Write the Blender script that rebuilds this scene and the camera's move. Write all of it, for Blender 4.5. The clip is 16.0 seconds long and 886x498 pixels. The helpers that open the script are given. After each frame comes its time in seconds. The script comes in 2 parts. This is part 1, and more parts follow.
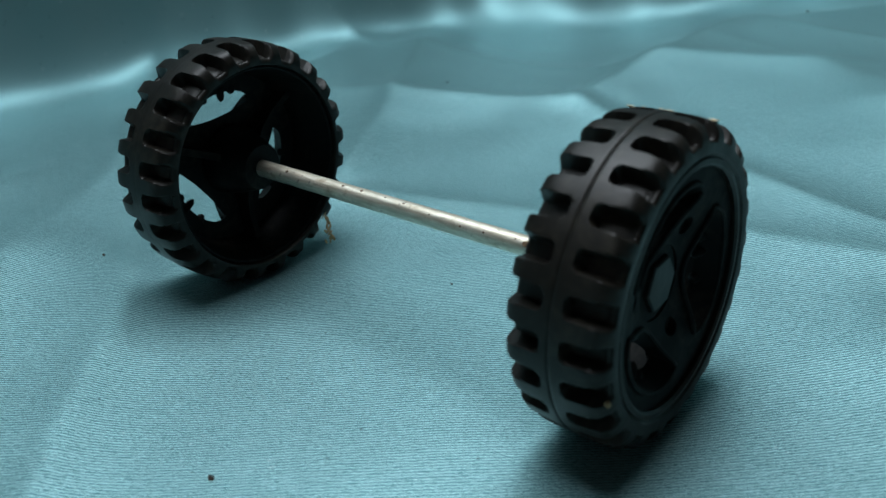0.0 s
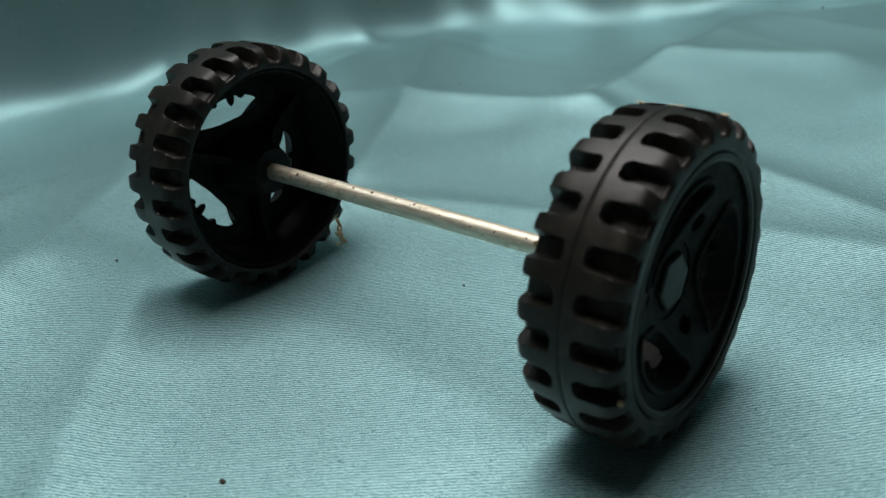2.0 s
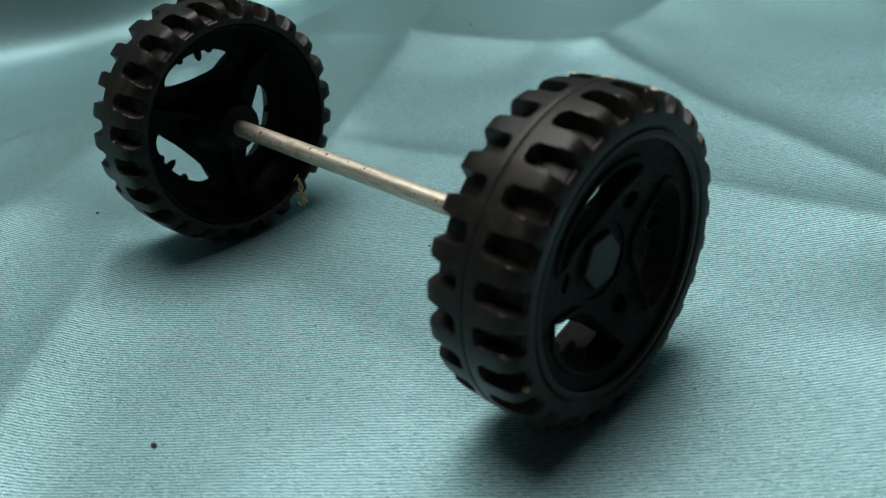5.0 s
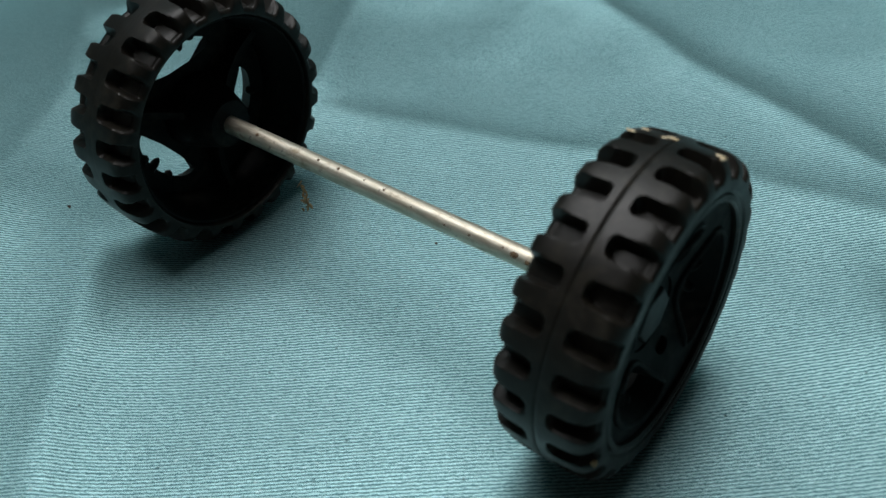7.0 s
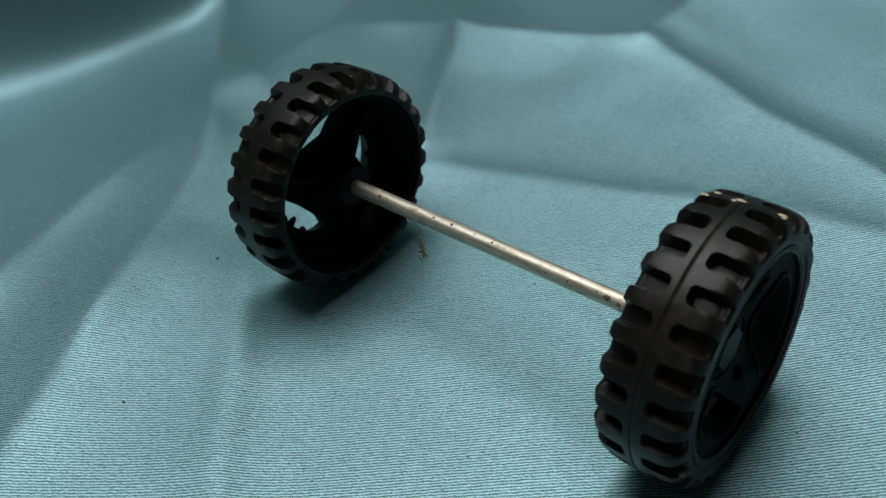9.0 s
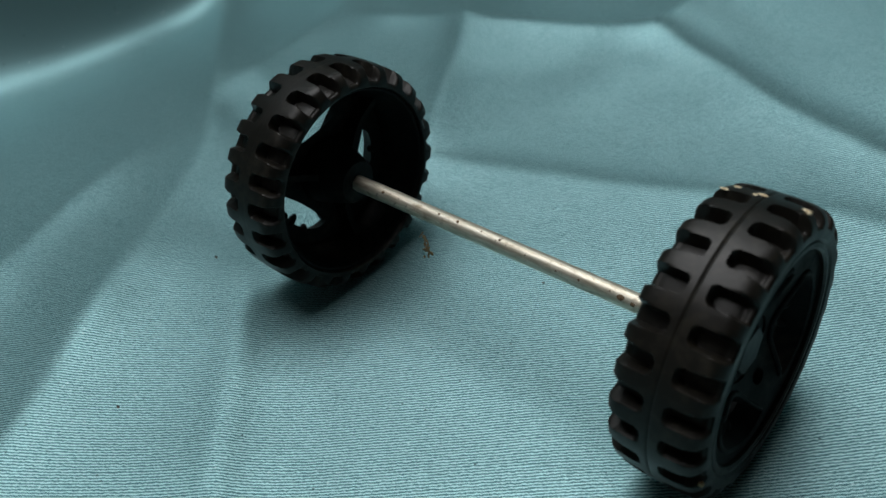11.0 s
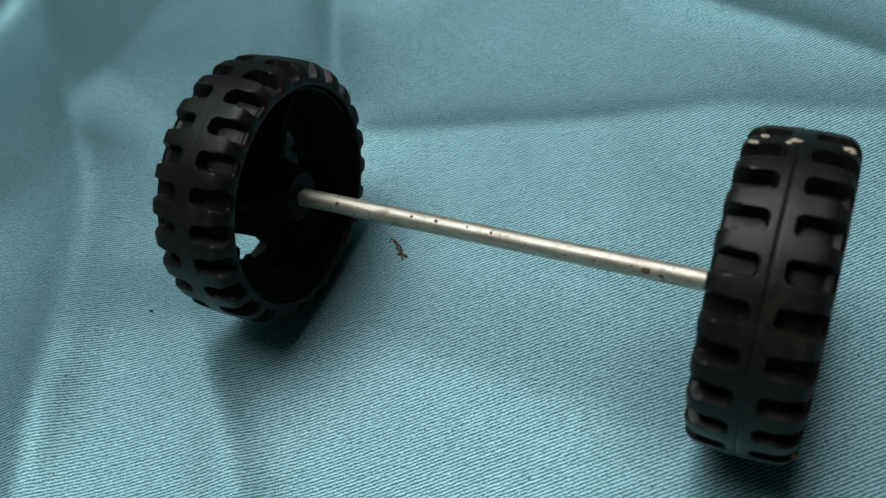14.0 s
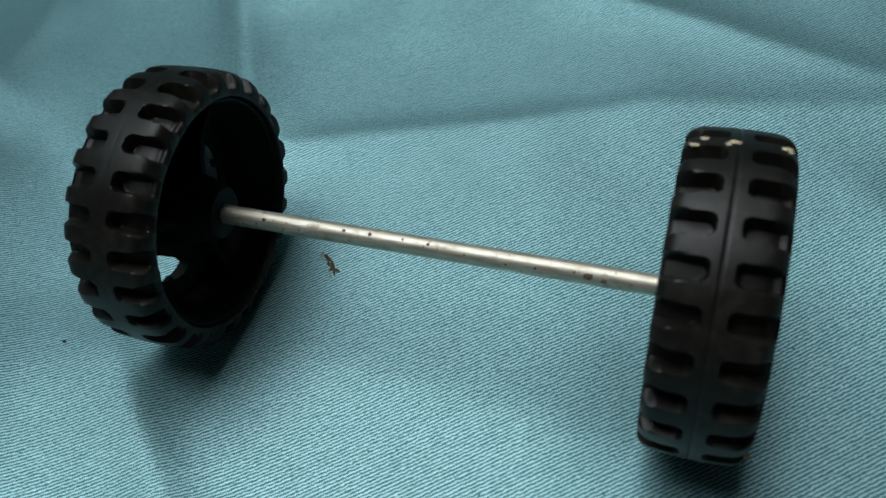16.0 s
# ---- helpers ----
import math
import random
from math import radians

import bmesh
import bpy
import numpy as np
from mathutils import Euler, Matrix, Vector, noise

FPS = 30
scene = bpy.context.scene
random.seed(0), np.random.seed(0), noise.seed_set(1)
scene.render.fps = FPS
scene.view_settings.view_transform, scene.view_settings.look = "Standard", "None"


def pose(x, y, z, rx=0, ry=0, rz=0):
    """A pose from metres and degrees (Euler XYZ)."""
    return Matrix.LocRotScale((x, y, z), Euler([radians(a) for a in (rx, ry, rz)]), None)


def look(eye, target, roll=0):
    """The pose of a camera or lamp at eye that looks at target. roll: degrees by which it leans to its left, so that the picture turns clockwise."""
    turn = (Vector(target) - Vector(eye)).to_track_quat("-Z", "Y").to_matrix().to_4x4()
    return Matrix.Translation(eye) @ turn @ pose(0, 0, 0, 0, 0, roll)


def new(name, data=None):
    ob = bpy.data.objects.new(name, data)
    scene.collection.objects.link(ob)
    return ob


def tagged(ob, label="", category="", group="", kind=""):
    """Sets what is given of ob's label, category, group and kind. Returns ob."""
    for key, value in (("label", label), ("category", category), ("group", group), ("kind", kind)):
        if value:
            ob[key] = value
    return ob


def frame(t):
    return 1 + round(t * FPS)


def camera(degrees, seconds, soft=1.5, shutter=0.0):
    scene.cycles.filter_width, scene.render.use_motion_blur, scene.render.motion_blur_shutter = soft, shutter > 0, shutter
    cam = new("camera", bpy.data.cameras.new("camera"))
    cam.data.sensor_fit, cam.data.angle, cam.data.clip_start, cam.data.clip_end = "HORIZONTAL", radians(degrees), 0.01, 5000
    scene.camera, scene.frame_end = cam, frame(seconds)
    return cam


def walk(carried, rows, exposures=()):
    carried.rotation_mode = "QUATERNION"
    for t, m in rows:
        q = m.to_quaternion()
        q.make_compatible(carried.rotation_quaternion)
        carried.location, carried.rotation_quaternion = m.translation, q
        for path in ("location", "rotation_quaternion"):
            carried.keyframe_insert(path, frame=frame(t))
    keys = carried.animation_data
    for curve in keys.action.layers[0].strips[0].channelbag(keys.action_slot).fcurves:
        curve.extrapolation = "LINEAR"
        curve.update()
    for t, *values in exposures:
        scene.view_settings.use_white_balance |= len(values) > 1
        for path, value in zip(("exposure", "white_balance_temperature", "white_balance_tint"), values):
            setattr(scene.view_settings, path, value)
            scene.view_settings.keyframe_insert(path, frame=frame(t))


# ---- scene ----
cam = camera(53.23, 16.0)
cam.data.dof.use_dof = True
cam.data.dof.focus_distance, cam.data.dof.aperture_fstop = 0.150, 28.0
PATH = [
    (0, (0.08890, -0.09641, 0.07825), (0.00327, 0.00777, 0.01257), -2.17),
    (0.5, (0.08951, -0.09648, 0.07769), (0.00226, 0.00742, 0.01372), -3.07),
    (1, (0.09011, -0.09643, 0.07766), (0.00268, 0.00725, 0.01359), -3.23),
    (1.5, (0.08819, -0.09539, 0.07689), (0.00103, 0.00782, 0.01170), -3.04),
    (2, (0.08933, -0.09541, 0.07723), (0.00119, 0.00723, 0.01245), -3.40),
    (2.5, (0.09598, -0.09281, 0.07726), (0.00053, 0.00114, 0.00971), -5.46),
    (3, (0.11222, -0.08169, 0.07976), (0.00960, 0.00350, 0.01110), -6.41),
    (3.5, (0.11186, -0.08120, 0.07702), (0.00915, 0.00639, 0.01161), -5.40),
    (4, (0.11175, -0.08136, 0.07731), (0.00960, 0.00636, 0.01122), -5.36),
    (4.2, (0.11114, -0.08162, 0.07586), (0.00894, 0.00668, 0.01060), -5.44),
    (6.3, (0.07860, -0.07439, 0.09965), (0.00445, 0.01266, 0.00258), -3.23),
    (6.5, (0.07718, -0.07578, 0.10156), (0.00248, 0.01086, 0.00454), -3.71),
    (7, (0.07531, -0.07689, 0.10195), (0.00345, 0.01140, 0.00427), -2.60),
    (7.5, (0.07547, -0.07729, 0.10148), (0.00472, 0.01208, 0.00398), -2.04),
    (8, (0.07491, -0.07660, 0.10090), (0.00336, 0.01207, 0.00333), -2.42),
    (8.5, (0.08015, -0.08700, 0.11912), (0.00123, -0.00312, 0.02302), -6.47),
    (9, (0.08099, -0.09076, 0.12045), (-0.00168, -0.00858, 0.02604), -7.89),
    (11.5, (0.07700, -0.08541, 0.11387), (-0.00635, -0.00424, 0.01918), -8.46),
    (12, (0.07671, -0.08402, 0.11154), (-0.00397, -0.00135, 0.01585), -7.58),
    (12.5, (0.07643, -0.08462, 0.11198), (-0.00203, -0.00088, 0.01539), -7.45),
    (13, (0.07413, -0.08466, 0.11600), (-0.00178, 0.00333, 0.02116), -7.52),
    (13.5, (0.06124, -0.08110, 0.12146), (-0.00953, 0.00341, 0.01971), -14.32),
    (14, (0.04676, -0.07864, 0.12167), (-0.01006, 0.00425, 0.01081), -14.61),
    (14.5, (0.04219, -0.07668, 0.12334), (-0.00072, 0.01209, 0.01080), -10.22),
    (15, (0.04011, -0.07703, 0.12268), (-0.00196, 0.01143, 0.00958), -10.28),
    (15.5, (0.04007, -0.07600, 0.12097), (-0.00171, 0.01229, 0.00764), -10.21),
    (16, (0.04052, -0.07603, 0.12084), (-0.00125, 0.01186, 0.00719), -10.47),
]
EXPOSURES = [
    # seconds, stops, kelvin, tint
    (0.0, 0.20, 5900, 5), (1.0, 0.20, 6350, 8), (1.5, 0.24, 6600, 10), (2.5, 0.37, 7050, 13), (4.2, 0.37, 7000, 13),
    (6.3, -0.10, 6550, 10), (8.0, -0.16, 6500, 10), (9.0, -0.28, 6500, 10), (12.5, -0.30, 6400, 9), (14.0, -0.28, 6200, 7), (16.0, -0.26, 6100, 6),
]
walk(cam, [(t, look(eye, target, roll)) for t, eye, target, roll in PATH], EXPOSURES)

# ---- light ----
world = bpy.data.worlds.new("daylight")
scene.world = world
world.use_nodes = True
wn = world.node_tree.nodes
sky = wn.new("ShaderNodeTexSky")
sky.sky_type, sky.sun_disc = "NISHITA", False
sky.sun_elevation, sky.sun_rotation = radians(38), radians(200)
wn["Background"].inputs["Strength"].default_value = 0.10
world.node_tree.links.new(sky.outputs[0], wn["Background"].inputs["Color"])

# soft overhead main light; its source is unseen, place and size are tuned
unseen_area_light = bpy.data.lights.new("unseen_area_light", "AREA")
unseen_area_light.shape, unseen_area_light.size, unseen_area_light.size_y = "RECTANGLE", 2.1, 2.2
unseen_area_light.energy, unseen_area_light.color = 80.0, (1.0, 1.0, 0.99)
lamp = new("unseen_area_light", unseen_area_light)
lamp.matrix_world = look((-1.0, 0.46, 2.38), (-1.0, 0.461, 0.0))


# ---- materials ----


def material(name, colour, rough=0.5, metal=0.0, spec=0.5):
    m = bpy.data.materials.new(name)
    m.use_nodes = True
    b = m.node_tree.nodes["Principled BSDF"]
    b.inputs["Base Color"].default_value = (*colour, 1)
    b.inputs["Roughness"].default_value = rough
    b.inputs["Metallic"].default_value = metal
    b.inputs["Specular IOR Level"].default_value = spec
    return m


class Nodes:
    """Short hand for adding and joining nodes of one material."""

    def __init__(self, m):
        self.t, self.b = m.node_tree, m.node_tree.nodes["Principled BSDF"]

    def add(self, kind, **values):
        n = self.t.nodes.new(kind)
        for key, value in values.items():
            n.inputs[key.replace("_", " ")].default_value = value
        return n

    def link(self, a, b):
        self.t.links.new(a, b)

    def coords(self, turn=0.0, scale=(1, 1, 1)):
        c, m = self.t.nodes.new("ShaderNodeTexCoord"), self.t.nodes.new("ShaderNodeMapping")
        m.inputs["Rotation"].default_value = (0, 0, turn)
        m.inputs["Scale"].default_value = scale
        self.link(c.outputs["Object"], m.inputs["Vector"])
        return m.outputs["Vector"]

    def noise(self, vector, scale, detail=3.0, rough=0.55):
        n = self.add("ShaderNodeTexNoise", Scale=scale, Detail=detail, Roughness=rough)
        self.link(vector, n.inputs["Vector"])
        return n.outputs["Fac"]

    def ramp(self, value, stops):
        n = self.t.nodes.new("ShaderNodeValToRGB")
        e = n.color_ramp.elements
        while len(e) < len(stops):
            e.new(0.5)
        for k, (at, c) in enumerate(stops):
            e[k].position = at
            e[k].color = (*c, 1) if isinstance(c, tuple) else (c, c, c, 1)
        self.link(value, n.inputs["Fac"])
        return n.outputs["Color"]

    def math(self, op, a, b):
        n = self.t.nodes.new("ShaderNodeMath")
        n.operation = op
        for k, v in enumerate((a, b)):
            if isinstance(v, (int, float)):
                n.inputs[k].default_value = v
            else:
                self.link(v, n.inputs[k])
        return n.outputs[0]

    def mix(self, fac, a, b):
        n = self.t.nodes.new("ShaderNodeMix")
        n.data_type = "RGBA"
        for key, v in ((0, fac), (6, a), (7, b)):
            if isinstance(v, (int, float)):
                n.inputs[key].default_value = v
            elif isinstance(v, tuple):
                n.inputs[key].default_value = (*v, 1)
            else:
                self.link(v, n.inputs[key])
        return n.outputs[2]

    def bump(self, height, strength, distance):
        n = self.add("ShaderNodeBump", Strength=strength, Distance=distance)
        self.link(height, n.inputs["Height"])
        self.link(n.outputs[0], self.b.inputs["Normal"])


def satin():
    m = material("turquoise_satin", (0.13, 0.40, 0.46), 0.42, 0.0, 0.35)
    n = Nodes(m)

    def twill(scale, distortion):
        w = n.add("ShaderNodeTexWave", Scale=scale, Distortion=distortion, Detail=3.0, Detail_Scale=2.2, Detail_Roughness=0.75)
        w.bands_direction = "Y"
        n.link(n.coords(radians(-41)), w.inputs["Vector"])
        return w.outputs["Fac"]

    fine = n.noise(n.coords(radians(-41), (0.55, 1.4, 1)), 2300, 2)
    weave = n.math("ADD", n.math("MULTIPLY", twill(561.0, 3.8), 0.60), n.math("MULTIPLY", twill(280.5, 4.0), 0.04))
    weave = n.math("ADD", weave, n.math("MULTIPLY", fine, 0.52))
    big = n.noise(n.coords(), 22, 4)
    dots = n.t.nodes.new("ShaderNodeTexVoronoi")
    dots.inputs["Scale"].default_value = 700
    n.link(n.coords(), dots.inputs["Vector"])
    # pale dots paint the satin's sparkle into the colour; dark dots are pin specks
    glint_speck = n.ramp(dots.outputs["Distance"], [(0.10, 1.0), (0.20, 0.0)])
    glint = n.math("MULTIPLY", glint_speck, n.ramp(n.noise(n.coords(), 330, 3), [(0.58, 0.0), (0.64, 1.0)]))
    dark = n.math("MULTIPLY", glint_speck, n.ramp(n.noise(n.coords(0.7), 410, 3), [(0.59, 0.0), (0.65, 1.0)]))
    # the weave closes up to an even tone away from the wheels
    reach = n.t.nodes.new("ShaderNodeVectorMath")
    reach.operation = "LENGTH"
    n.link(n.coords(), reach.inputs[0])
    weave = n.mix(n.ramp(reach.outputs["Value"], [(0.07, 0.0), (0.17, 1.0)]), weave, (0.59, 0.59, 0.59))
    lines = n.ramp(weave, [(0.36, (0.075, 0.200, 0.222)), (0.58, (0.244, 0.450, 0.474)), (0.80, (0.460, 0.735, 0.760))])
    tone = n.t.nodes.new("ShaderNodeMix")
    tone.data_type, tone.blend_type = "RGBA", "MULTIPLY"
    tone.inputs[0].default_value = 1.0
    n.link(lines, tone.inputs[6])
    n.link(n.mix(big, (0.88, 0.92, 0.92), (1.0, 1.0, 1.0)), tone.inputs[7])
    base = n.mix(n.math("MULTIPLY", glint, 0.5), tone.outputs[2], (0.70, 0.92, 0.93))
    base = n.mix(n.math("MULTIPLY", dark, 0.75), base, (0.015, 0.045, 0.05))
    n.link(base, n.b.inputs["Base Color"])
    n.link(n.ramp(weave, [(0.2, 0.47), (0.9, 0.38)]), n.b.inputs["Roughness"])
    n.b.inputs["Metallic"].default_value = 0.48
    n.bump(weave, 1.0, 0.00006)
    return m


def rubber(name, colour, rough, spec=0.4, worn=0.3):
    m = material(name, colour, rough, 0.0, spec)
    n = Nodes(m)
    v = n.coords()
    smear = n.noise(v, 130, 4)
    grain = n.noise(v, 1500, 3)
    dust = n.ramp(n.math("MULTIPLY", n.noise(v, 90, 5), n.noise(v, 700, 3)), [(0.24, 0.0), (0.42, 1.0)])
    base = n.mix(smear, tuple(c * 0.75 for c in colour), tuple(c * 1.35 for c in colour))
    base = n.mix(n.math("MULTIPLY", dust, worn), base, (0.050, 0.044, 0.032))
    n.link(base, n.b.inputs["Base Color"])
    n.link(n.ramp(smear, [(0.3, rough - 0.08), (0.7, rough + 0.14)]), n.b.inputs["Roughness"])
    n.bump(n.math("ADD", grain, n.math("MULTIPLY", smear, 1.5)), 0.35, 0.00008)
    return m


def rod_metal():
    m = material("dull_rod_metal", (0.62, 0.58, 0.50), 0.34, 0.85)
    n = Nodes(m)
    along = n.coords(0, (1, 8, 8))
    blotch = n.noise(n.coords(), 420, 4)
    streak = n.noise(along, 260, 4)
    pits = n.ramp(n.noise(n.coords(), 900, 2), [(0.66, 0.0), (0.72, 1.0)])
    base = n.mix(n.ramp(streak, [(0.3, 0.0), (0.7, 1.0)]), (0.60, 0.53, 0.41), (0.90, 0.85, 0.73))
    base = n.mix(n.ramp(blotch, [(0.58, 0.0), (0.72, 0.6)]), base, (0.36, 0.28, 0.18))
    base = n.mix(n.math("MULTIPLY", pits, 0.45), base, (0.16, 0.10, 0.06))
    n.link(base, n.b.inputs["Base Color"])
    n.link(n.ramp(blotch, [(0.3, 0.40), (0.75, 0.62)]), n.b.inputs["Roughness"])
    n.bump(n.math("ADD", streak, n.math("MULTIPLY", blotch, 0.6)), 0.25, 0.00008)
    return m


def speckled(name, dark, light, scale, rough=0.85):
    m = material(name, dark, rough)
    n = Nodes(m)
    n.link(n.mix(n.ramp(n.noise(n.coords(), scale, 4), [(0.35, 0.0), (0.65, 1.0)]), dark, light), n.b.inputs["Base Color"])
    n.bump(n.noise(n.coords(), scale * 2, 3), 0.5, 0.0001)
    return m


SATIN = satin()
TYRE = rubber("black_rubber", (0.0095, 0.0085, 0.0065), 0.40, 0.34, 0.42)
RIM = rubber("black_plastic", (0.003, 0.0035, 0.0035), 0.60, 0.17)
CAP = rubber("hub_plastic", (0.004, 0.005, 0.005), 0.40, 0.4)
ROD = rod_metal()
RUST = speckled("rust_brown", (0.09, 0.055, 0.03), (0.28, 0.19, 0.11), 3000)
CREAM = speckled("cream_paint_flake", (0.70, 0.52, 0.28), (0.95, 0.85, 0.62), 2500, 0.6)
STRAW = speckled("dry_straw", (0.30, 0.19, 0.09), (0.58, 0.42, 0.24), 2500)
CRUMB = speckled("dark_grit", (0.012, 0.011, 0.010), (0.07, 0.05, 0.035), 4000)
PLASTER = speckled("wall_plaster", (0.07, 0.066, 0.06), (0.10, 0.096, 0.09), 14)
BOARD = speckled("table_wood", (0.07, 0.045, 0.03), (0.13, 0.085, 0.05), 30, 0.6)

# ---- helpers for meshes; sizes in millimetres ----
MM = 0.001


def part(name, bm, mat, parent=None, label="", smooth=True):
    """Links a bmesh as one mesh object, under a thing or a part."""
    me = bpy.data.meshes.new(name)
    bm.normal_update()
    bm.to_mesh(me)
    bm.free()
    me.materials.append(mat)
    if smooth:
        me.polygons.foreach_set("use_smooth", [True] * len(me.polygons))
        me.set_sharp_from_angle(angle=radians(40))
    ob = new(name, me)
    ob.parent = parent
    if label:
        ob["label"] = label
    return ob


def sheet(bm, rows, close_u=False, close_v=False):
    """Quads between rows of places, in millimetres."""
    vs = [[bm.verts.new(Vector(p) * MM) for p in row] for row in rows]
    nu, nv = len(vs), len(vs[0])
    for i in range(nu if close_u else nu - 1):
        for j in range(nv if close_v else nv - 1):
            a, b = (i + 1) % nu, (j + 1) % nv
            bm.faces.new((vs[i][j], vs[a][j], vs[a][b], vs[i][b]))
    return vs


def ring_at(u, r, angle):
    """A place on a wheel: u along the axle, r from it, angle from the top towards the front."""
    return (u, -r * math.sin(angle), r * math.cos(angle))


def lathe(bm, profile, steps=96, closed=True):
    rows = [[ring_at(u, r, 2 * math.pi * k / steps) for u, r in profile] for k in range(steps)]
    sheet(bm, rows, close_u=True, close_v=closed)
    bmesh.ops.recalc_face_normals(bm, faces=bm.faces)


def box(bm, x0, y0, z0, x1, y1, z1, s=1.0):
    m = Matrix.LocRotScale(((x0 + x1) / 2 * s, (y0 + y1) / 2 * s, (z0 + z1) / 2 * s), None, ((x1 - x0) * s, (y1 - y0) * s, (z1 - z0) * s))
    bmesh.ops.create_cube(bm, size=1.0, matrix=m)


def smoothstep(a, b, x):
    t = min(1.0, max(0.0, (x - a) / (b - a)))
    return t * t * (3 - 2 * t)


# ---- the unseen room that closes the place, dark to keep bounced light low ----
def room():
    bm = bmesh.new()
    box(bm, -2.1, -1.6, -0.0320, 1.7, 1.6, -0.0012)
    tagged(part("floor", bm, BOARD, smooth=False), "brown wooden board under the cloth", "floor", kind="structure")
    walls = {
        "wall_east": (1.7, -1.7, -0.032, 1.8, 1.7, 2.4),
        "wall_south": (-2.1, -1.7, -0.032, 1.7, -1.6, 2.4),
        "wall_west": (-2.2, -1.7, -0.032, -2.1, 1.7, 2.4),
    }
    for name, b in walls.items():
        bm = bmesh.new()
        box(bm, *b)
        tagged(part(name, bm, PLASTER, smooth=False), "unseen plain plaster wall, dark grey to limit bounced light", "wall", kind="structure")
    bm = bmesh.new()
    box(bm, -2.1, 1.6, -0.032, 1.7, 1.7, 2.4)
    tagged(part("wall_north", bm, PLASTER, smooth=False), "unseen plain plaster wall, dark grey to limit bounced light", "wall", kind="structure")
    # the unseen ceiling, with an opening added for the area light
    bm = bmesh.new()
    for b in ((-2.2, -1.7, 2.4, -2.06, 1.7, 2.5), (0.07, -1.7, 2.4, 1.8, 1.7, 2.5), (-2.06, -1.7, 2.4, 0.07, -0.66, 2.5), (-2.06, 1.58, 2.4, 0.07, 1.7, 2.5)):
        box(bm, *b)
    tagged(part("ceiling", bm, PLASTER, smooth=False), "unseen plain dark grey ceiling, opening added for the light", "ceiling", kind="structure")


room()


# ---- the cloth ----
def ridge(x, y, a, b, high, wide_left, wide_right, fade=12.0):
    """The height that a crease from a to b gives: a soft tent, uneven on its two sides."""
    ax, ay, bx, by = *a, *b
    dx, dy = bx - ax, by - ay
    far = math.hypot(dx, dy)
    along = ((x - ax) * dx + (y - ay) * dy) / far
    side = ((x - ax) * dy - (y - ay) * dx) / far
    side += 1.6 * noise.noise((x * 0.03, y * 0.03, high))
    w = wide_right if side > 0 else wide_left
    off = (math.sqrt(side * side + 0.8) - 0.89) / w
    return high * math.exp(-off) * smoothstep(-fade, fade, along) * smoothstep(-fade, fade, far - along)


CREASES = [
    # a, b, height, width to the left, width to the right
    ((2, -72), (-58, -12), 1.7, 11, 6),
    ((-60, -50), (-95, 8), 1.5, 8, 10),
    ((-95, 8), (-160, 66), 2.4, 10, 12),
    ((-48, 32), (26, 56), 0.9, 5, 12),
    ((26, 56), (130, 66), 1.0, 8, 14),
    ((-48, 32), (-70, 74), 1.8, 8, 8),
    ((-70, 74), (-116, 150), 2.2, 9, 13),
    ((-70, 88), (-26, 102), 3.2, 7, 16),
    ((-26, 102), (10, 88), 2.4, 6, 16),
    ((10, 88), (95, 60), 2.2, 5, 17),
    ((-28, 104), (-14, 180), 3.2, 8, 16),
    ((-14, 180), (60, 300), 1.6, 14, 18),
    ((-110, 78), (-70, 88), 2.0, 14, 9),
    ((-14, 180), (80, 170), 2.0, 10, 14),
    ((40, 130), (150, 170), 1.4, 14, 18),
    ((66, 40), (120, -20), 1.2, 14, 14),
    ((-112, 28), (-128, 120), 2.0, 12, 14),
    ((-150, 130), (-33, 134), 1.6, 9, 14),
    ((-33, 134), (30, 152), 1.4, 9, 14),
    ((-44, -78), (-72, -22), 0.8, 5, 7),
    ((-85, -62), (-110, -4), 1.3, 7, 9),
]


crumple = random.Random(11)
for _ in range(26):
    cx, cy = crumple.uniform(-150, 130), crumple.uniform(-70, 230)
    if math.hypot((cx - 3) / 80, (cy + 10) / 55) < 1:
        continue
    turn, far = crumple.uniform(0, math.pi), crumple.uniform(25, 70)
    dx, dy = far * math.cos(turn) / 2, far * math.sin(turn) / 2
    CREASES.append(((cx - dx, cy - dy), (cx + dx, cy + dy), crumple.uniform(-0.5, 0.7), crumple.uniform(5, 12), crumple.uniform(5, 16)))


def soft_side(x, y, a, b, soft):
    """How far a place lies to the left of the line from a to b; 0 on its right, with a soft bend."""
    ax, ay, bx, by = *a, *b
    far = math.hypot(bx - ax, by - ay)
    d = ((y - ay) * (bx - ax) - (x - ax) * (by - ay)) / far + 1.5 * noise.noise((x * 0.025, y * 0.025, 6.0))
    return 0.5 * (d + math.sqrt(d * d + soft * soft)) - 0.25 * soft * math.exp(-abs(d) / soft)


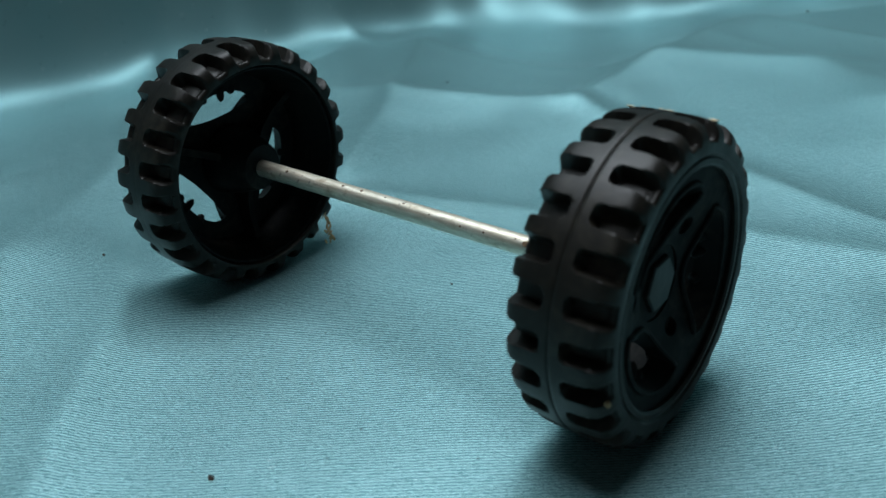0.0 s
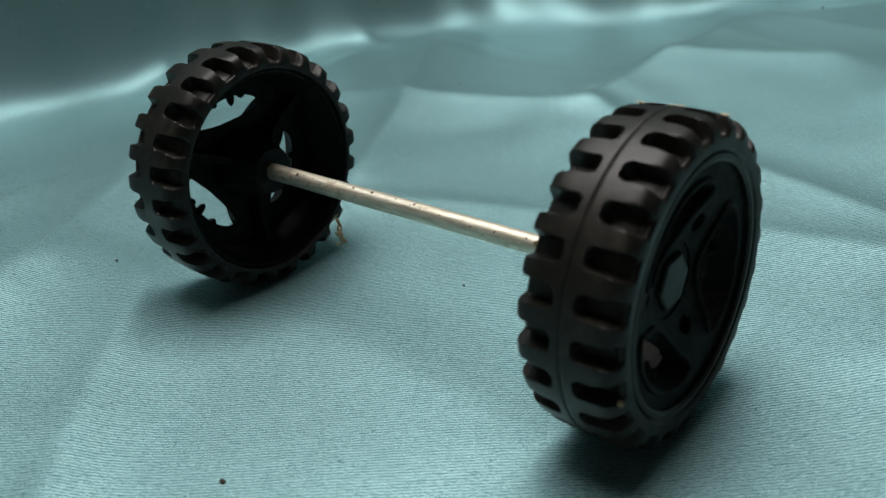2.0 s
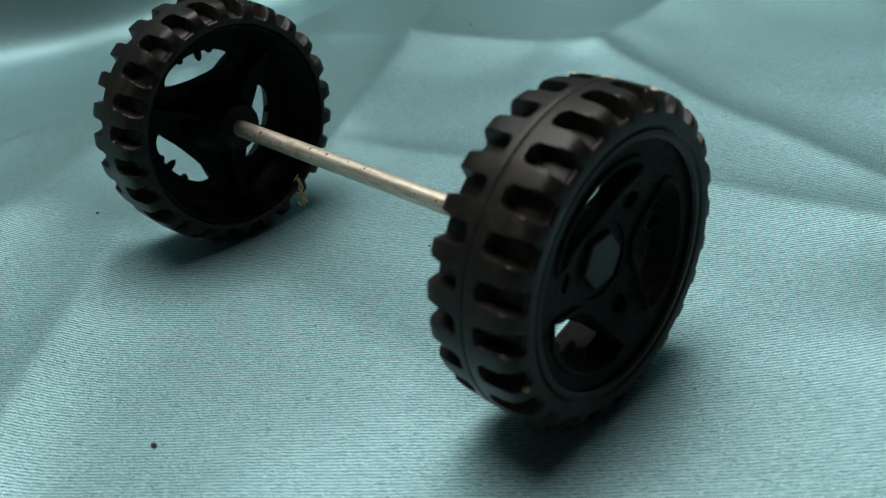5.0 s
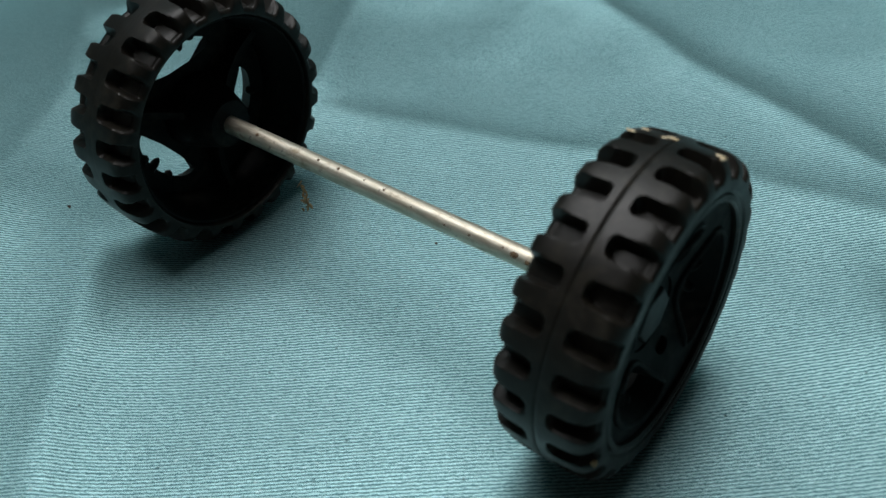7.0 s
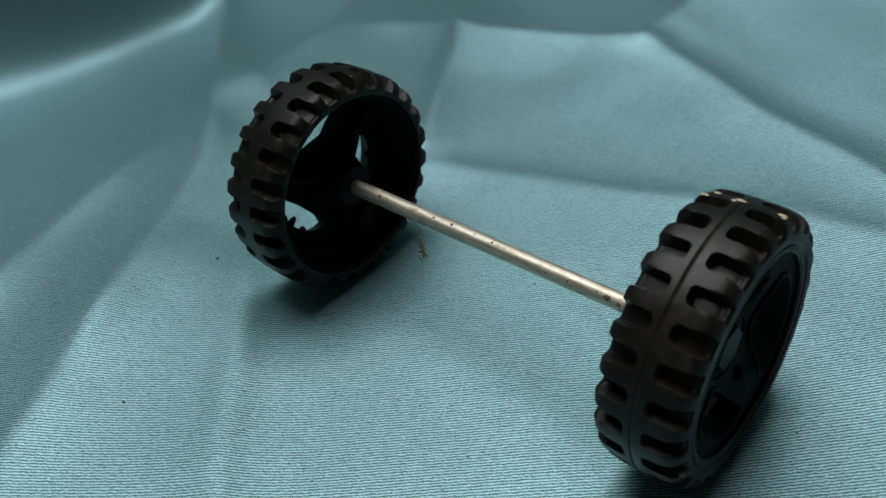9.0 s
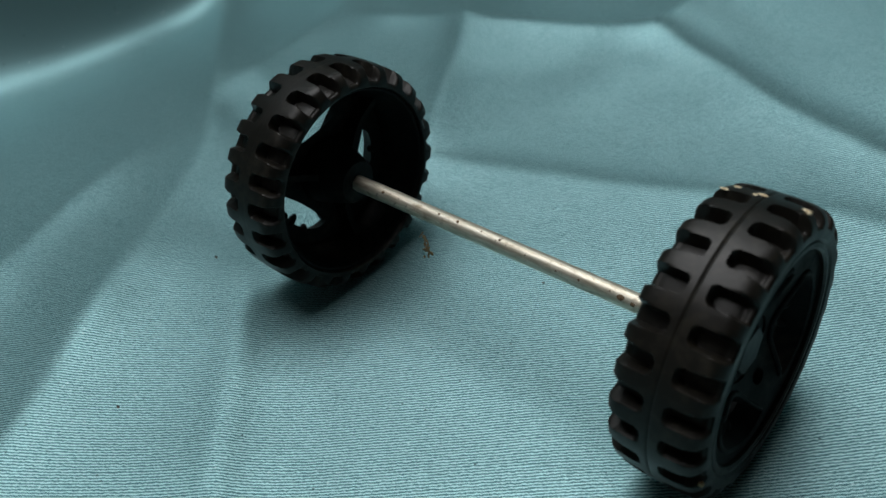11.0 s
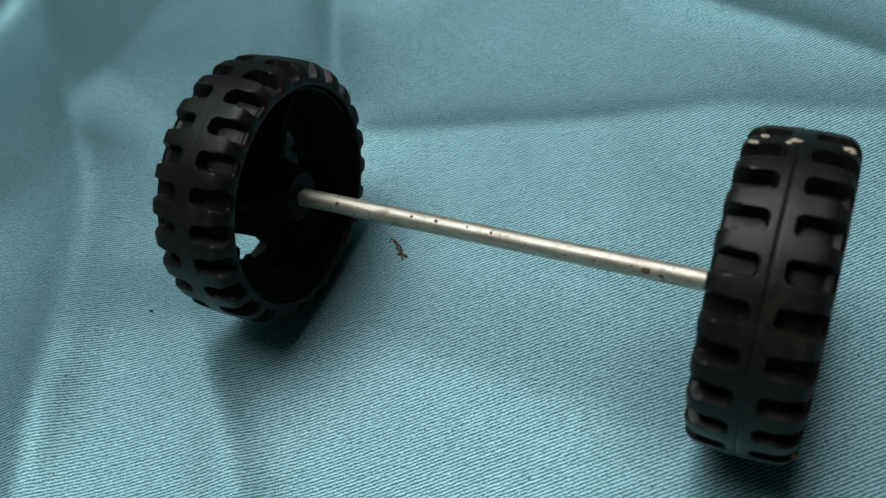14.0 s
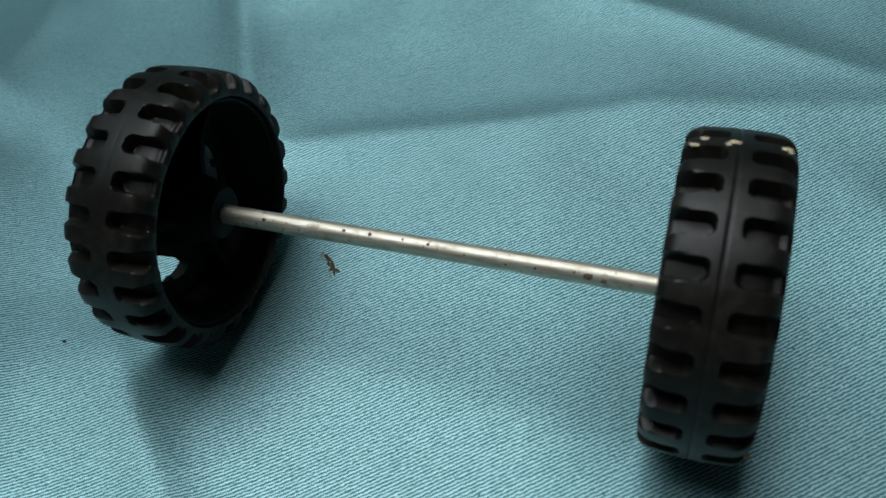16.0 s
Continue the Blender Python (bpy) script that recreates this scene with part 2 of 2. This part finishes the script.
def cloth_height(x, y):
    z = 1.9
    for wx in (43.4, -38.2):
        z -= 1.65 * math.exp(-(((x - wx) / 11) ** 2 + (y / 13) ** 2) / 1.6)
    near = 1 - math.exp(-(((x - 3) / 52) ** 2 + (y / 16) ** 2))
    for a, b, high, wl, wr in CREASES:
        z += near * 1.75 * ridge(x, y, a, b, high, wl, wr)
    # left of the sharp crease the cloth rises, less so past the next fold
    z += near * (0.17 * soft_side(x, y, (-14, -58), (-57, -13), 1.2) - 0.09 * soft_side(x, y, (-60, -50), (-114, 31), 6.0)) * smoothstep(60, 20, y)
    z += near * 0.5 * noise.noise((x * 0.022, y * 0.022, 3.0)) + 0.2 * near * noise.noise((x * 0.07, y * 0.07, 9.0))
    z += 0.03 * min(110.0, max(0.0, y - 20))
    # behind the long crease the cloth rises towards the back
    z += 0.16 * min(60.0, soft_side(x, y, (10, 88), (95, 60), 4.0)) * smoothstep(-70, 0, x)
    # towards the back and the far side the cloth curves up and hangs
    side = -0.995 * x + 0.08 * y - 150
    back = -0.495 * x + 0.869 * y - 212
    s = 0.5 * (side + back + math.sqrt((side - back) ** 2 + 2500)) + 10 * noise.noise((x * 0.009, y * 0.009, 5.0)) - 8
    fold = 0.8 * y + 0.6 * x
    s += smoothstep(-10, 40, s) * (6.0 * math.sin(fold * 0.06 + 1.3 * noise.noise((fold * 0.02, 0, 2.0))) + 6 * noise.noise((fold * 0.05, 0, 1.0)))
    s = 0.5 * (s + math.sqrt(s * s + 120))
    bend, steep = 8.0, 4.2
    z += s * s / (2 * bend) if s < bend * steep else bend * steep**2 / 2
    # the height above view is added to shade the corner and the back
    return z if s < bend * steep else z + min((s - bend * steep) * steep, 540.0 + 0.05 * (s - bend * steep))


def spread(lo, hi, fine_lo, fine_hi, fine, growth):
    """Grid lines: close together in the middle, wider outside."""
    out = [fine_lo + fine * k for k in range(int((fine_hi - fine_lo) / fine) + 1)]
    step = fine
    while out[-1] < hi:
        step *= growth
        out.append(out[-1] + step)
    step = fine
    while out[0] > lo:
        step *= growth
        out.insert(0, out[0] - step)
    return out


def cloth():
    bm = bmesh.new()
    xs, ys = spread(-300, 420, -176, 110, 1.7, 1.04), spread(-240, 620, -80, 270, 1.7, 1.05)
    sheet(bm, [[(x, y, cloth_height(x, y)) for y in ys] for x in xs])
    ob = part("satin_cloth", bm, SATIN)
    ob.data.polygons.foreach_set("use_smooth", [True] * len(ob.data.polygons))
    thick = ob.modifiers.new("thickness", "SOLIDIFY")
    thick.thickness, thick.offset = 0.0004, -1.0
    return tagged(ob, "turquoise satin cloth, creased and draped, under the toy wheels", "cloth")


cloth()

# ---- the toy wheels on their axle ----
AXLE, R, HALF, LUGS = 22.5, 22.15, 6.85, 25
PITCH = 2 * math.pi / LUGS


def notch(u, angle, soft):
    """How deep the tread is cut at a place, 0 to 1: slots from both edges towards the middle band."""
    a = (angle / PITCH + 0.5) % 1.0 - 0.5
    a = a * PITCH * R
    w, tip = 1.30 + 0.03 * max(0.0, abs(u) - 3.0), 1.50
    edge = abs(u) - (tip + 1.25)
    d = abs(a) - w if edge > 0 else (abs(a / w) ** 2.6 + abs(edge / 1.25) ** 2.6) ** (1 / 2.6) * w - w
    return smoothstep(0.20 + soft * smoothstep(4.5, 6.8, abs(u)), -0.26, d)


def tyre_mesh(seam, square):
    bm = bmesh.new()
    crown = [HALF * (k / 36 - 1) for k in range(73)]
    rows = []
    steps = LUGS * 26
    for k in range(steps):
        angle = 2 * math.pi * k / steps
        row = []
        for u in crown:
            e = abs(u) / HALF
            r = R - 0.30 * e**2 - (1.6 * e**9 if u > 0 else 1.8 * e**8 - square * (1.8 * e**8 - 0.75 * e**16))
            r -= 2.3 * notch(u, angle, 0.42 - (0.25 * square if u < 0 else 0.15)) * (1 - (0.5 if u > 0 else 0.5 * (1 - square)) * smoothstep(0.80, 1.0, e))
            r -= seam * math.exp(-(((u + 0.15) / 0.16) ** 2))
            row.append(ring_at(u, r, angle))
        # outer sidewall, groove, lip, then the bore and the inner edge
        for u, r in ((6.97, 19.4), (7.0, 18.6), (6.9, 18.0), (6.55, 17.8), (6.45, 17.55), (6.75, 17.35), (6.8, 16.7), (6.5, 16.35), (5.6, 16.4), (5.4, 18.1), (-5.6, 18.1), (-6.5, 18.25), (-6.8, 18.4), (-6.88, 18.6)):
            row.append(ring_at(u, r, angle))
        rows.append(row)
    sheet(bm, rows, close_u=True, close_v=True)
    bmesh.ops.recalc_face_normals(bm, faces=bm.faces)
    return bm


def opening(centre, n=36, flare=0.0):
    """The outline of one opening between two spokes, as (r, angle); flare: how much wider it is than at the back."""
    half = radians(39 + 7 * flare)
    outer = 12.5 + 1.2 * flare
    out = [(outer - 1.3 * abs(1 - 2 * k / n) ** 7, half * (1 - 2 * k / n)) for k in range(n + 1)]
    out += [(8.4 - 1.4 * flare + (3.1 + 2.9 * flare) * (abs(2 * k / n - 1) ** 2.4), half * (2 * k / n - 1)) for k in range(1, n)]
    return [(r, centre + a) for r, a in out]


def plate_front(r):
    """The dished front of the spoked plate: deep at the hub, flush at the edge."""
    return 3.0 + 2.9 * smoothstep(4.5, 15.5, r)


def rim_mesh():
    """The spoked plate with three openings and small round holes, and the barrel behind it."""
    bm = bmesh.new()
    loops = [[(16.6, 2 * math.pi * k / 96) for k in range(96)]]
    loops += [opening(2 * math.pi * k / 3, flare=1.0) for k in range(3)]
    backs = [opening(2 * math.pi * k / 3) for k in range(3)]
    for k in range(3):
        a = 2 * math.pi * (k + 0.5) / 3
        cx, cy = 8.4 * math.sin(a), 8.4 * math.cos(a)
        hole = [(cx + 1.3 * math.sin(t * math.pi / 8), cy + 1.3 * math.cos(t * math.pi / 8)) for t in range(16)]
        loops.append([(math.hypot(x, y), math.atan2(x, y)) for x, y in hole])
    loops.append([(5.3, 2 * math.pi * k / 32) for k in range(32)])
    behind = {}
    for front, back in zip(loops[1:4], backs):
        for (r, a), (rb, ab) in zip(front, back):
            p = Vector(ring_at(0, r, a))
            behind[round(p.y, 3), round(p.z, 3)] = ring_at(0, rb, ab)
    edges = []
    for loop in loops:
        vs = [bm.verts.new(Vector(ring_at(plate_front(r), r, a)) * MM) for r, a in loop]
        edges += [bm.edges.new((vs[i], vs[(i + 1) % len(vs)])) for i in range(len(vs))]
    bmesh.ops.triangle_fill(bm, use_beauty=True, use_dissolve=False, edges=edges, normal=(1, 0, 0))
    out = bmesh.ops.extrude_face_region(bm, geom=bm.faces[:])
    moved = [v for v in out["geom"] if isinstance(v, bmesh.types.BMVert)]
    for v in moved:
        place = behind.get((round(v.co.y / MM, 3), round(v.co.z / MM, 3)))
        if place:
            v.co.y, v.co.z = place[1] * MM, place[2] * MM
        v.co.x = 2.6 * MM
    bmesh.ops.recalc_face_normals(bm, faces=bm.faces)
    return bm


def barrel_mesh():
    bm = bmesh.new()
    lathe(bm, [(5.3, 16.35), (5.3, 18.0), (-6.0, 18.1), (-6.1, 17.9), (-5.9, 17.6), (-2.0, 16.6), (2.6, 15.6), (2.8, 15.6)])
    return bm


def hole_floor_mesh(k):
    """The floor of a blind hole in a spoke."""
    bm = bmesh.new()
    a = 2 * math.pi * (k + 0.5) / 3
    cy, cz = -8.4 * math.sin(a), 8.4 * math.cos(a)
    rows = [[(u, cy + r * math.sin(t * math.pi / 8), cz + r * math.cos(t * math.pi / 8)) for t in range(16)] for u, r in ((2.62, 0.02), (2.62, 1.55), (3.1, 1.55), (3.1, 0.02))]
    sheet(bm, rows, close_v=True)
    bmesh.ops.recalc_face_normals(bm, faces=bm.faces)
    return bm


def bead_mesh(centre):
    """The raised lip round an opening."""
    bm = bmesh.new()
    path = [Vector(ring_at(plate_front(r) + 0.1, r + (0.45 if i <= 36 else -0.45), a)) for i, (r, a) in enumerate(opening(centre, flare=1.0))]
    rows = []
    for i, p in enumerate(path):
        ahead = (path[(i + 1) % len(path)] - path[i - 1]).normalized()
        side = ahead.cross(Vector((1, 0, 0)))
        rows.append([p + 0.42 * (math.cos(t) * side + math.sin(t) * Vector((1, 0, 0))) for t in (2 * math.pi * k / 8 for k in range(8))])
    sheet(bm, rows, close_u=True, close_v=True)
    bmesh.ops.recalc_face_normals(bm, faces=bm.faces)
    return bm


def finger_mesh(centre, offsets):
    """Small moulding nubs that stand inwards from the edge of an opening."""
    bm = bmesh.new()
    for off, long, wide in offsets:
        a = centre + radians(off)
        rows = []
        for k in range(6):
            f = k / 5
            r = 13.2 - long * f
            w = wide * (1 - 0.25 * f) * math.sqrt(max(0.0, 1 - f**4)) + 0.03
            rows.append([ring_at(3.0 + 0.9 * w * math.cos(t) / wide, r, a + w * math.sin(t) / r) for t in (2 * math.pi * j / 10 for j in range(10))])
        sheet(bm, rows, close_v=True)
    bmesh.ops.recalc_face_normals(bm, faces=bm.faces)
    return bm


def hub_cap_mesh():
    """A hexagonal cap in a hexagonal recess."""
    bm = bmesh.new()
    rows = []
    for u, r in ((2.0, 4.1), (3.3, 3.95), (3.55, 3.7), (3.55, 0.02)):
        rows.append([ring_at(u, r, math.pi * k / 3 + 0.2) for k in range(6)])
    sheet(bm, rows, close_v=True)
    bmesh.ops.recalc_face_normals(bm, faces=bm.faces)
    return bm


def boss_mesh():
    bm = bmesh.new()
    lathe(bm, [(2.75, 1.45), (2.75, 6.2), (2.0, 6.6), (0.5, 6.3), (-2.0, 5.6), (-6.0, 4.3), (-6.4, 4.0), (-6.4, 1.5)], 48)
    return bm


def rib_mesh(a):
    """A stiffening rib behind a spoke, from the boss to the barrel."""
    bm = bmesh.new()
    out, side = Vector(ring_at(0, 1, a)), Vector((0, math.cos(a), math.sin(a)))
    rows = []
    for r, deep in ((3.0, -3.6), (8.0, -1.6), (12.0, -1.0), (16.6, -1.6)):
        rows.append([Vector((u, 0, 0)) + out * r + side * s for u, s in ((2.7, -0.9), (deep + 1.0, -0.6), (deep + 1.0, 0.6), (2.7, 0.9))])
    sheet(bm, rows, close_v=True)
    bmesh.ops.recalc_face_normals(bm, faces=bm.faces)
    return bm


def wheel(parent):
    """One wheel round the x axis, with its decorated face towards +x: rim > tyre, hub cap and the rest."""
    rim = part("wheel", rim_mesh(), RIM, parent, "black plastic wheel rim with three curved spokes")
    return rim


def dress_wheel(rim, turn, seam, square):
    """Tyre and fittings of a wheel; turn: how the tread is turned against the spokes; seam: depth of the line round its middle; square: how little its inner edge is worn round."""
    tyre = part("tyre", tyre_mesh(seam, square), TYRE, rim, "black rubber tyre with slotted off-road tread")
    tyre.rotation_euler = (turn, 0, 0)
    part("hub_cap", hub_cap_mesh(), CAP, rim, "black hexagonal hub cap", smooth=False)
    part("boss", boss_mesh(), RIM, rim)
    part("barrel", barrel_mesh(), RIM, rim)
    for k in range(3):
        c = 2 * math.pi * k / 3
        part("opening_lip", bead_mesh(c), RIM, rim)
        part("moulding_nub", finger_mesh(c, ((-12, 1.5, 0.8), (6, 2.6, 0.75), (17, 1.4, 0.9))), RIM, rim)
        part("hole_floor", hole_floor_mesh(k), RIM, rim)
        part("rib", rib_mesh(c + math.pi / 3), RIM, rim)
    return tyre


X_NEAR, X_FAR = 42.95, -38.35
axle_set = new("toy_axle")
axle_set.location = (0, 0, 0)
tagged(axle_set, "two black toy wheels joined by a thin metal axle on cloth", "toy wheels")

SPOKE_NEAR, SPOKE_FAR = 22.0, 6.0
TREAD_NEAR, TREAD_FAR = 2.6, 4.1

near_wheel = wheel(axle_set)
near_wheel.location = (X_NEAR * MM, 0, AXLE * MM)
near_wheel.rotation_euler = (radians(SPOKE_NEAR), 0, 0)
near_tyre = dress_wheel(near_wheel, radians(TREAD_NEAR - SPOKE_NEAR), 0.16, 0.6)
far_wheel = wheel(axle_set)
far_wheel.location = (X_FAR * MM, 0, AXLE * MM)
far_wheel.rotation_euler = Euler((radians(-SPOKE_FAR), 0, math.pi))
far_tyre = dress_wheel(far_wheel, radians(SPOKE_FAR - TREAD_FAR), 0.02, 0.0)


def rod():
    bm = bmesh.new()
    rows = []
    for k in range(61):
        x = -37 + 77.5 * k / 60
        r = 1.53 + 0.035 * noise.noise((x * 0.35, 0, 4.0))
        rows.append([(x, 0.05 * noise.noise((x * 0.1, 0, 7.0)) + r * math.cos(t), AXLE - 0.22 + r * math.sin(t)) for t in (2 * math.pi * j / 24 for j in range(24))])
    vs = sheet(bm, rows, close_v=True)
    for ring in (vs[0], vs[-1]):
        bm.faces.new(ring)
    bmesh.ops.recalc_face_normals(bm, faces=bm.faces)
    return part("axle_rod", bm, ROD, axle_set, "dull silver metal rod with rust spots")


axle_rod = rod()


def blob(bm, x, y, z, sx, sy, sz, seed, turn=None):
    m = Matrix.Translation(Vector((x, y, z)) * MM) @ (turn or Matrix()) @ Matrix.Diagonal((sx * MM, sy * MM, sz * MM, 1))
    vs = bmesh.ops.create_icosphere(bm, subdivisions=2, radius=1.0)["verts"]
    for v in vs:
        v.co *= 1 + 0.35 * noise.noise(v.co * 1.7 + Vector((seed, seed * 2.3, 0)))
        v.co = m @ v.co


# rust spots on the rod: place along it, angle from the top towards the front, size
for x, a, size in ((26.0, 52, 0.62), (28.2, 62, 0.42), (24.0, 40, 0.2), (18.5, 55, 0.26), (14.2, 60, 0.22), (2.4, 20, 0.3), (-1.6, 15, 0.22), (-6.8, 18, 0.34), (-11.0, 20, 0.3), (-24.4, 33, 0.36), (8.0, 45, 0.18)):
    bm = bmesh.new()
    y, z = -1.5 * math.sin(radians(a)), AXLE - 0.22 + 1.5 * math.cos(radians(a))
    blob(bm, x, y, z, size * (0.75 + 0.6 * size), size * 0.8, 0.10, x, Matrix.Rotation(radians(a), 4, "X"))
    part("rust_spot", bm, RUST, axle_set, "brown rust spot")

# flakes on the near tyre's tread
for dx, a, sx, sy in ((-5.5, -15.5, 0.62, 0.42), (-4.4, -20.5, 0.6, 0.5), (-0.8, -19.6, 0.85, 0.5), (-1.5, -17.5, 0.4, 0.35), (5.2, -20, 0.75, 0.4), (5.7, -18, 0.35, 0.3)):
    bm = bmesh.new()
    r = R - 0.35 * (dx / HALF) ** 2 - 0.02
    blob(bm, X_NEAR + dx, -r * math.sin(radians(a)), AXLE + r * math.cos(radians(a)), sx, sy, 0.14, dx, Matrix.Rotation(radians(a), 4, "X"))
    part("paint_flake", bm, CREAM, axle_set, "cream paint flake on the tread")


bm = bmesh.new()
blob(bm, X_NEAR + 6.6, -20.4 * math.sin(radians(108)), AXLE + 20.4 * math.cos(radians(108)), 0.42, 0.5, 0.42, 3.3)
part("paint_flake", bm, STRAW, axle_set, "ochre crumb caught in the tread")
# a pale cream bead round the rod at the wheel
bm = bmesh.new()
blob(bm, X_NEAR - 7.2, 0.2, AXLE - 0.2, 0.5, 1.9, 1.9, 5.1)
part("pale_bead", bm, CREAM, axle_set, "pale bead where the rod enters the wheel")

# ---- grit and straw on the cloth ----
def grit(x, y, size, seed):
    bm = bmesh.new()
    blob(bm, 0, 0, 0, size, size * 0.7, size * 0.6, seed)
    ob = part("grit", bm, CRUMB)
    ob.location = (x * MM, y * MM, (cloth_height(x, y) + size * 0.3) * MM)
    return tagged(ob, "tiny dark speck of grit lying on the cloth", "grit", "specks on the cloth")


for i, (x, y, s) in enumerate(((0.0, 13.8, 0.3), (7.2, -46.2, 0.55), (-59.5, -19.0, 0.42), (-40.0, -55.5, 0.36), (-65.0, -67.0, 0.4), (-74.0, 107.0, 0.4), (-1.0, 203.0, 0.5))):
    grit(x, y, s, i + 1.5)


def wisp():
    """A bit of dry straw, held above the cloth by an added, barely visible thread."""
    root = new("straw_wisp")
    x, y = -15.3, -1.2
    root.location = (x * MM, y * MM, (cloth_height(x, y)) * MM)
    top = 15.0 - cloth_height(x, y)
    bm = bmesh.new()
    rows = []
    for k in range(12):
        f = k / 11
        px, py, pz = 1.2 * math.sin(f * 2.2) - 1.0, 0.6 * math.sin(f * 4), -0.3 + f * top
        rows.append([(px + 0.018 * math.cos(t), py + 0.018 * math.sin(t), pz) for t in (math.pi * 2 * j / 6 for j in range(6))])
    sheet(bm, rows, close_v=True)
    part("prop_thread", bm, SATIN, root, "turquoise thread added to hold the straw up")
    bm = bmesh.new()
    for i in range(16):
        f = i / 15
        lean = Euler((random.uniform(-0.8, 0.8), random.uniform(-0.8, 0.8), 0)).to_matrix().to_4x4()
        blob(bm, 0.5 * math.sin(f * 5) + random.uniform(-0.75, 0.75), random.uniform(-0.6, 0.6), top - 2.4 + 4.6 * f, random.uniform(0.1, 0.27), random.uniform(0.12, 0.3), random.uniform(0.35, 1.0), i, lean)
    part("husk", bm, STRAW, root)
    return tagged(root, "tiny wisp of dry brown straw on the cloth beside a wheel", "straw")


wisp()
